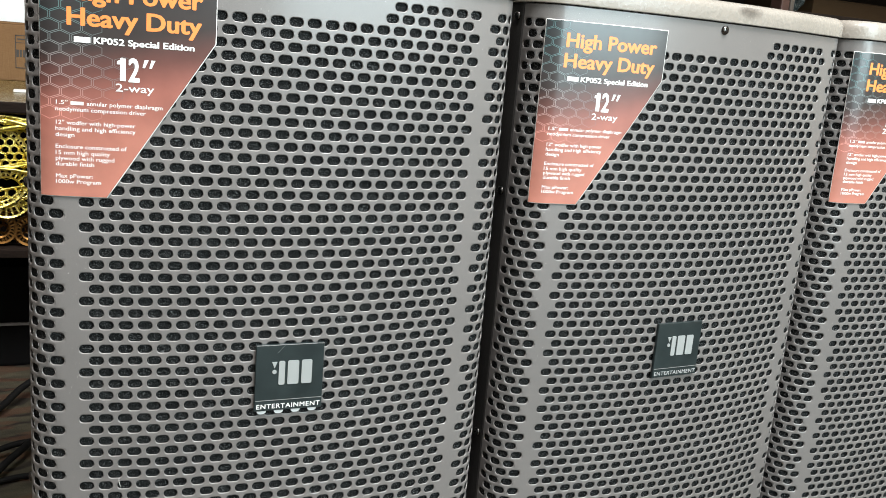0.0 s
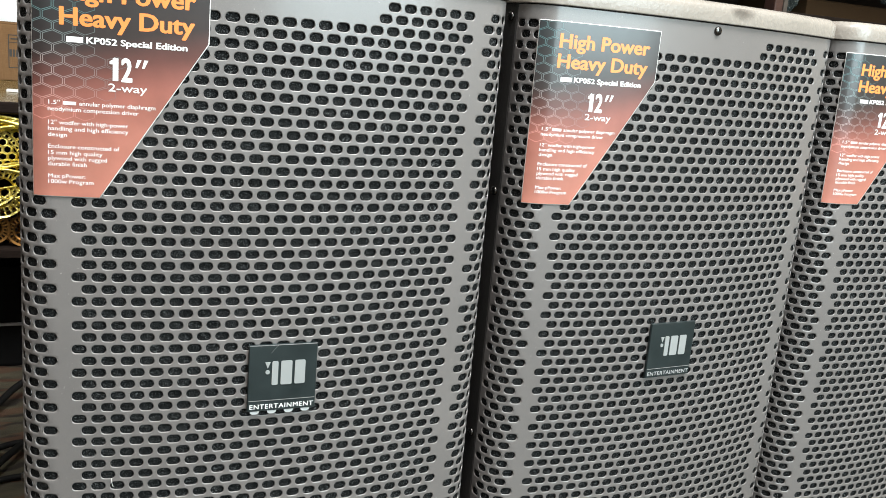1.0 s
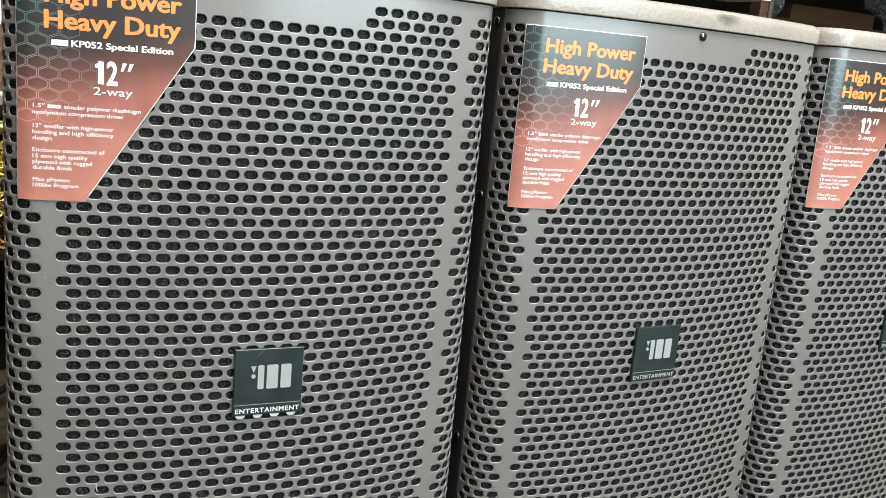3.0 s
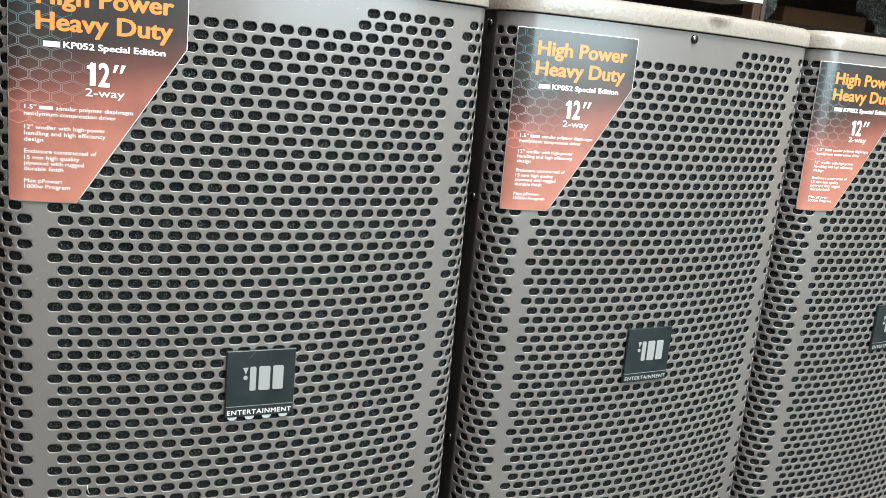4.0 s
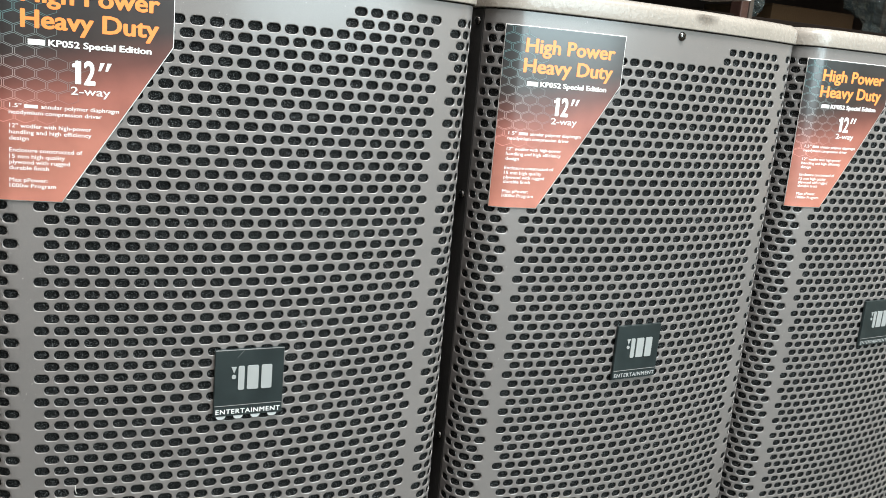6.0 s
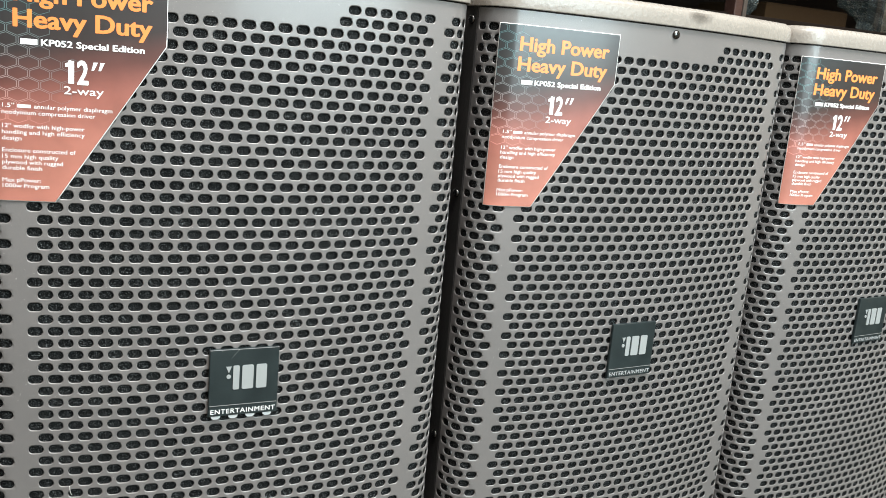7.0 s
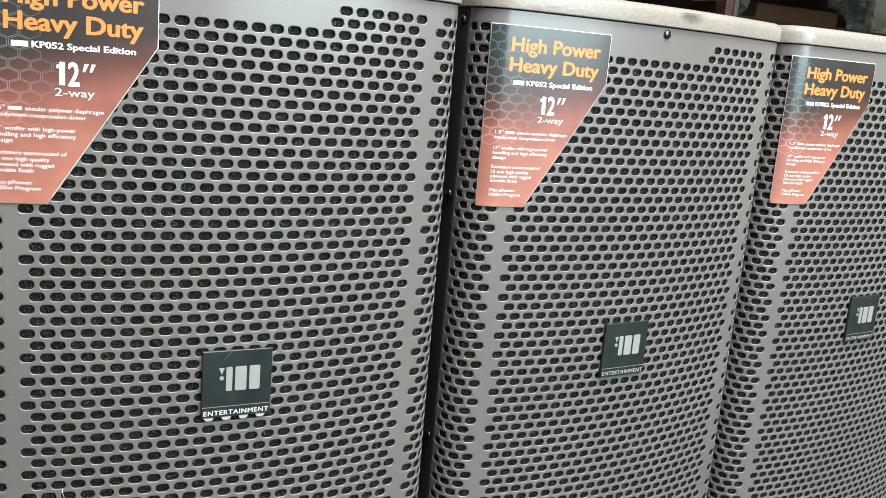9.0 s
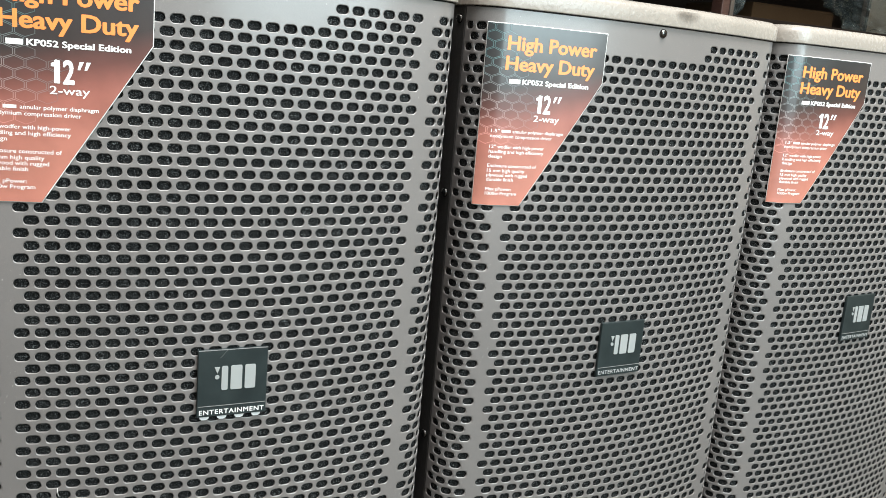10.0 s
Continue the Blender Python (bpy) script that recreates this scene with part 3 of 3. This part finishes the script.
tube("lint_thread", [on_grille(-9.04, -27.03, 0.0012), on_grille(-9.01, -27.3, 0.0025), on_grille(-8.95, -27.56, 0.001)], 0.00017, PAPER, first, "short white lint thread")

# soft-edged brown patch on the second top board, darkest near its upper edge
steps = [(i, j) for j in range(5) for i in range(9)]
link_mesh("brown_patch", [on_grille(0.5 + 2.7 * i / 8, 1.24 + 1.05 * j / 4, 0.0037) for i, j in steps],
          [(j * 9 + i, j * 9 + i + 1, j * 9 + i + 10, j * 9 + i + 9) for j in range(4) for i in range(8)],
          brown_patch(), second, "dark brown soft-edged patch on the top board", uv=[(i / 8, j / 4) for i, j in steps])

# ---- the room ----
X0, X1, Y0, Y1, ZC = -2.6, 3.4, -1.7, 2.3, 2.7


def setting(name, dims, mat, label):
    return tagged(boxed(name, dims, mat), label, kind="structure")


setting("floor", (X0, X1, Y0 - 1.0, Y1, -0.1, 0.0), FLOOR, "beige and brown patterned floor mat")
# unseen fixture, added to carry the overhead light that the slots' lips suggest
panel = tagged(new("added_ceiling_panel"), "unseen white flat panel added for the overhead light", "ceiling light")
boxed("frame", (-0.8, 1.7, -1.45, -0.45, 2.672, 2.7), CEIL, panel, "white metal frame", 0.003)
setting("ceiling", (X0 - 0.1, X1 + 0.1, Y0 - 0.1, Y1 + 0.1, ZC, ZC + 0.1), CEIL, "white plain ceiling")
setting("wall_north", (X0 - 0.1, X1 + 0.1, Y1, Y1 + 0.1, -0.1, ZC), WALL, "cream painted wall behind the shelves")
# unseen wall, made brown so the left shoulders reflect something dark
setting("wall_west", (X0 - 0.1, X0, Y0, Y1, -0.1, ZC), plaster("dark_reflection_wall", (0.2, 0.16, 0.13)), "unseen side wall, dull brown to darken reflections")
setting("wall_east", (X1, X1 + 0.1, Y0, Y1, -0.1, ZC), TAN_BOUNCE, "unseen side wall, tan for warm reflections")
south = setting("wall_south", (X0 - 0.1, 0.3, Y0 - 0.1, Y0, -0.1, ZC), WALL, "cream wall round the open shop window")
boxed("wall_pier", (1.55, X1 + 0.1, Y0 - 0.1, Y0, -0.1, ZC), TAN_BOUNCE, south)
boxed("wall_lintel", (0.3, 1.55, Y0 - 0.1, Y0, 2.3, ZC), WALL, south)
# unseen, added to keep the daylight's reflection off the upper grilles
boxed("added_parapet", (0.3, 1.55, Y0 - 0.1, Y0, -0.1, 0.64), WALL, south)


LIFT, RAISED = 0.037, 0.051      # heights of the rack and of the low table over their plans


# ---- low table with a cardboard box, to the side of the row ----
def low_table():
    root = tagged(new("low_table"), "low tan wooden table with dark edge", "table")
    boxed("tabletop", (-1.15, 0.1, 0.842, 1.85, 0.402, 0.42), SHELF_WOOD, root, bevel=0.002)
    boxed("edge_strip", (-1.15, 0.1, 0.83, 0.842, 0.4055, 0.421), DARK_WOOD, root, "dark edge strip", 0.002)
    for x in (-1.12, 0.03):
        for y in (0.86, 1.78):
            boxed("leg", (x, x + 0.045, y, y + 0.045, -RAISED, 0.402), DARK_WOOD, root, "", 0.003)
    boxed("lower_shelf", (-1.1, 0.06, 0.835, 1.8, 0.18, 0.194), DARK_WOOD, root, "dark lower shelf", 0.002)
    boxed("back_panel", (-1.1, 0.06, 1.82, 1.834, -RAISED, 0.402), DARK_WOOD, root, "dark back panel", 0.002)
    root.location.z = RAISED


def carton(dims, label, flap=True, board_mat=None, lift=RAISED):
    x0, x1, y0, y1, z0, z1 = dims
    root = tagged(new("cardboard_box"), label, "box")
    root.location.z = lift
    mat = board_mat or BOX
    boxed("body", dims, mat, root, bevel=0.003)
    if flap:
        mid = (y0 + y1) / 2
        boxed("flap", (x0 + 0.002, x1 - 0.002, y0 + 0.002, mid - 0.001, z1, z1 + 0.003), mat, root, bevel=0.001)
        boxed("flap", (x0 + 0.002, x1 - 0.002, mid + 0.001, y1 - 0.002, z1, z1 + 0.003), mat, root, bevel=0.001)
    return root


low_table()
INK = material("dark_printing_ink", (0.05, 0.045, 0.04), 0.7)
carton_a = carton((-0.75, 0.02, 1.31, 1.45, 0.42, 0.528), "brown cardboard box with dark printed label frame")
for a, b, c, d in ((-0.238, -0.19, 0.507, 0.5085), (-0.238, -0.19, 0.445, 0.4465), (-0.238, -0.2365, 0.445, 0.5085), (-0.238, -0.19, 0.4935, 0.4945)):
    boxed("printed_frame", (a, b, 1.3092, 1.3099, c, d), INK, carton_a)
for a, w, c, h in ((-0.236, 0.0045, 0.4665, 0.014), (-0.23, 0.0035, 0.4665, 0.014), (-0.2245, 0.004, 0.4665, 0.014), (-0.219, 0.004, 0.4665, 0.014), (-0.234, 0.022, 0.4995, 0.0025), (-0.222, 0.007, 0.4495, 0.006)):
    boxed("printed_bar", (a, a + w, 1.3092, 1.3099, c, c + h), INK, carton_a)
# thin white bar across the tabletop, in front of the box
strip = boxed("white_strip", (-0.232, -0.12, 1.03, 1.05, 0.4203, 0.4245), PAPER, None, bevel=0.001)
strip.location.z = RAISED
tagged(strip, "thin white strip lying on the low table", "strip")

# bright wrapped bundle behind the box
bm = bmesh.new()
bmesh.ops.create_icosphere(bm, subdivisions=4, radius=1.0)
for v in bm.verts:
    d = 1 + 0.16 * noise.noise(v.co * 2.1) + 0.05 * noise.noise(v.co * 6)
    v.co = Vector((-0.3 + 0.34 * v.co.x * d, 1.62 + 0.13 * v.co.y * d, 0.42 + 0.16 * (v.co.z * d + 1.0)))
    v.co.z = max(v.co.z, 0.42)
tagged(part("wrapped_parcel", bm, WHITE_CASE, smooth=True), "bright white plastic-wrapped parcel on the low table", "parcel").location.z = RAISED


# ---- gold pierced metalwork on the lower shelf ----
def gold_ring(cx, cy, cz, r, teeth, parent, mat, bands=((0.86, 1.0), (0.5, 0.6)), reach=(0.58, 0.88), label=""):
    """Flat rings joined by teeth, standing upright and leaning back a little."""
    bm = bmesh.new()
    n = teeth * 4
    for inner, outer in bands:
        prev = None
        for i in range(n + 1):
            a = 2 * math.pi * i / n
            ca, sa = math.cos(a), math.sin(a)
            quad = [bm.verts.new((cx + r * f * ca, cy + y + 0.12 * r * f * sa, cz + r * f * sa)) for f, y in ((inner, 0.001), (outer, 0.0), (outer, 0.005), (inner, 0.006))]
            if prev:
                for k in range(4):
                    bm.faces.new((prev[k], prev[(k + 1) % 4], quad[(k + 1) % 4], quad[k]))
            prev = quad
    mid, span = (reach[0] + reach[1]) / 2, reach[1] - reach[0]
    for i in range(teeth):
        a = 2 * math.pi * i / teeth
        turn = Matrix.Translation((cx, cy + 0.003, cz)) @ Matrix.Rotation(-a, 4, "Y")
        for v in bmesh.ops.create_cube(bm, size=1.0)["verts"]:
            v.co = turn @ Vector((r * (mid + v.co.x * span), v.co.y * 0.004, v.co.z * 0.0024))
            v.co.y += 0.12 * (v.co.z - cz)
    return part("pierced_ring", bm, mat, parent, label)


def honeycomb(x0, x1, z0, z1, y, cell, parent, wave, bulge, mat, label=""):
    """A sheet of joined six-sided cells with round wires, wavy in depth and bulging in the middle of its height."""
    bm = bmesh.new()
    rows, cols = int((z1 - z0) / (cell * 0.87)) + 1, int((x1 - x0) / cell) + 1

    def depth(x, z):
        h = (z - z0) / (z1 - z0) * 2 - 1
        return y - bulge * (1 - h * h) + wave * math.sin(x * 55 + z * 31) + wave * 0.6 * noise.noise((x * 30, z * 30, 1.0))

    for r in range(rows):
        for c in range(cols):
            cx, cz = x0 + (c + 0.5 * (r % 2)) * cell, z0 + r * cell * 0.87
            ring = []
            for f, yy in ((0.6, 0.0), (0.5, -0.0026), (0.38, 0.0), (0.5, 0.003)):
                corners = [(cx + cell * f * math.sin(math.pi / 3 * k), cz + cell * f * math.cos(math.pi / 3 * k)) for k in range(6)]
                ring.append([bm.verts.new((a, depth(a, b) + yy, b)) for a, b in corners])
            for a, b in zip(ring, ring[1:] + ring[:1]):
                for k in range(6):
                    bm.faces.new((a[k], a[(k + 1) % 6], b[(k + 1) % 6], b[k]))
    return part("pierced_sheet", bm, mat, parent, label, smooth=True)


gold_stand = tagged(new("gold_ornament"), "shiny gold pierced metal ornaments heaped on a shelf", "ornament")
BRONZE = material("dark_bronze_metal", (0.32, 0.17, 0.05), 0.4, 1.0)
_t = Tree(BRONZE)
_t.base(_t.ramp(_t.noise(60, 3), [(0.3, (0.1, 0.045, 0.012)), (0.7, (0.3, 0.16, 0.05))]))
honeycomb(-0.4, -0.12, 0.355, 0.437, 0.866, 0.0125, gold_stand, 0.003, 0.014, GOLD)
honeycomb(-0.4, -0.12, 0.305, 0.345, 0.862, 0.0155, gold_stand, 0.004, 0.014, GOLD)
honeycomb(-0.4, -0.12, 0.246, 0.312, 0.878, 0.013, gold_stand, 0.004, 0.006, BRONZE, "dark bronze pierced sheet")
gold_ring(-0.262, 0.846, 0.372, 0.064, 52, gold_stand, GOLD, ((0.955, 1.0), (0.86, 0.89)), (0.88, 0.97))
gold_ring(-0.238, 0.852, 0.332, 0.04, 24, gold_stand, GOLD, ((0.93, 1.0), (0.55, 0.62)), (0.6, 0.95))
for cx, cz, r, n in ((-0.247, 0.274, 0.024, 22), (-0.205, 0.27, 0.024, 20), (-0.29, 0.28, 0.026, 20)):
    gold_ring(cx, 0.856, cz, r, n, gold_stand, BRONZE, label="dark bronze toothed wheel")
for k in range(9):       # loose strands and folded edges between the sheets
    z = (0.436, 0.43, 0.446, 0.379, 0.372, 0.366, 0.447, 0.337, 0.44)[k]
    lean = 0.022 * (random.random() - 0.4)
    pts = [(-0.34 + 0.035 * i, 0.847 - 0.008 * random.random(), z + lean * (i - 3) / 3 + 0.006 * math.sin(1.5 * i + 2.1 * k)) for i in range(7)]
    tube("strand", pts, 0.0016 + 0.0022 * random.random(), GOLD, gold_stand)

# dark equipment under the shelf; the shadow there is put into its base colour
gear = tagged(new("equipment_case"), "equipment case standing on the floor, shadow put into its black", "case")
boxed("body", (-0.7, -0.12, 0.98, 1.5, 0.0, 0.18), DARK_GEAR, gear, bevel=0.006)
boxed("front_trim", (-0.7, -0.12, 0.974, 0.9805, 0.076, 0.0805), GREY_EDGE, gear, "thin worn metal edge", 0.001)

# ---- cables on the floor ----
for pts, r in (
    ([(-0.55, 0.5, 0.006), (-0.36, 0.56, 0.008), (-0.255, 0.66, 0.012), (-0.2, 0.74, 0.03), (-0.1, 0.8, 0.042)], 0.0055),
    ([(-0.5, 0.42, 0.006), (-0.3, 0.48, 0.007), (-0.24, 0.53, 0.016), (-0.2, 0.545, 0.018), (-0.1, 0.53, 0.006), (0.0, 0.6, 0.006)], 0.0045),
    ([(-0.4, 0.33, 0.006), (-0.26, 0.44, 0.007), (-0.22, 0.5, 0.02), (-0.18, 0.58, 0.012), (-0.05, 0.66, 0.006)], 0.005),
    ([(-0.45, 0.38, 0.006), (-0.25, 0.455, 0.006), (-0.2, 0.47, 0.006), (-0.1, 0.44, 0.006)], 0.004),
):
    pts = [(-0.165 + 1.065 * (x + 0.165), -0.667 + 1.065 * (y + 0.667), z) for x, y, z in pts]
    tagged(tube("cable", pts, r, RUBBER), "black rubber cable curling over the floor mat", "cable", "cables on the floor")


# ---- dark shelf rack behind the row ----
def rack():
    root = tagged(new("shelf_rack"), "dark brown wooden shelf rack against the wall", "shelf")
    for x in (0.525, 1.523, 2.725):
        for y in (1.18, 1.76):
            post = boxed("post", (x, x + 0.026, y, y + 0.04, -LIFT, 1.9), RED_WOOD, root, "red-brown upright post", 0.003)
            boxed("edge_strip", (x + 0.0265, x + 0.039, y - 0.003, y + 0.04, -LIFT, 1.9), PALE_WOOD, post, "worn pale edge strip", 0.002)
    # the board at 0.95 is out of view, added to shade the shelf below
    for z in (0.712, 0.95, 1.3, 1.7):
        boxed("shelf_board", (0.55, 2.785, 1.2, 1.8, z, z + 0.025), DARK_WOOD, root, "", 0.002)
    boxed("back_panel", (0.55, 2.785, 1.8, 1.812, -LIFT, 1.9), DARK_WOOD, root, "", 0.002)
    root.location.z = LIFT


rack()
# the rack's shade is put into a darker copy of the cardboard
carton((1.86, 2.2, 1.42, 1.72, 0.737, 0.797), "brown cardboard box on the dark shelf rack, shade in its colour", board_mat=cardboard("shaded_brown_cardboard", 0.1), lift=LIFT)
white_box = tagged(new("appliance"), "white metal appliance with a yellowed lower rim", "appliance")
white_box.location.z = LIFT
boxed("casing", (1.06, 1.403, 1.02, 1.16, 0.765, 1.0), WHITE_CASE, white_box, bevel=0.004)
boxed("lower_rim", (1.06, 1.403, 1.018, 1.16, 0.754, 0.765), PAPER, white_box, bevel=0.002)
boxed("label_strip", (1.2, 1.33, 1.0165, 1.0178, 0.7555, 0.7635), material("yellowed_tape", (0.45, 0.36, 0.1), 0.5), white_box, "yellowed tape strip")
for x in (1.12, 1.33):
    boxed("bracket", (x, x + 0.03, 1.16, 1.2, 0.94, 0.97), GREY_EDGE, white_box)

# crumpled clear bags on the shelf
def plastic_bag(x, y, sx, sy, sz, seed, label):
    bm = bmesh.new()
    bmesh.ops.create_icosphere(bm, subdivisions=6, radius=1.0)
    for v in bm.verts:
        q = v.co + Vector((seed, 0, 0))
        d = 1 + 0.2 * noise.noise(q * 2.3) + 0.12 * noise.noise(q * 5) + 0.07 * abs(noise.noise(q * 9)) + 0.03 * noise.noise(q * 22)
        v.co = Vector((x + sx * v.co.x * d, y + sy * v.co.y * d, 0.737 + sz * (v.co.z * d + 0.9)))
        v.co.z = max(v.co.z, 0.738)
    tagged(part("plastic_bag", bm, PLASTIC, smooth=True), label, "bag").location.z = LIFT


plastic_bag(2.355, 1.36, 0.19, 0.13, 0.16, 0.0, "crumpled clear plastic bag on the shelf")
plastic_bag(1.625, 1.27, 0.04, 0.04, 0.05, 3.0, "small crumpled plastic wrap beside the post")
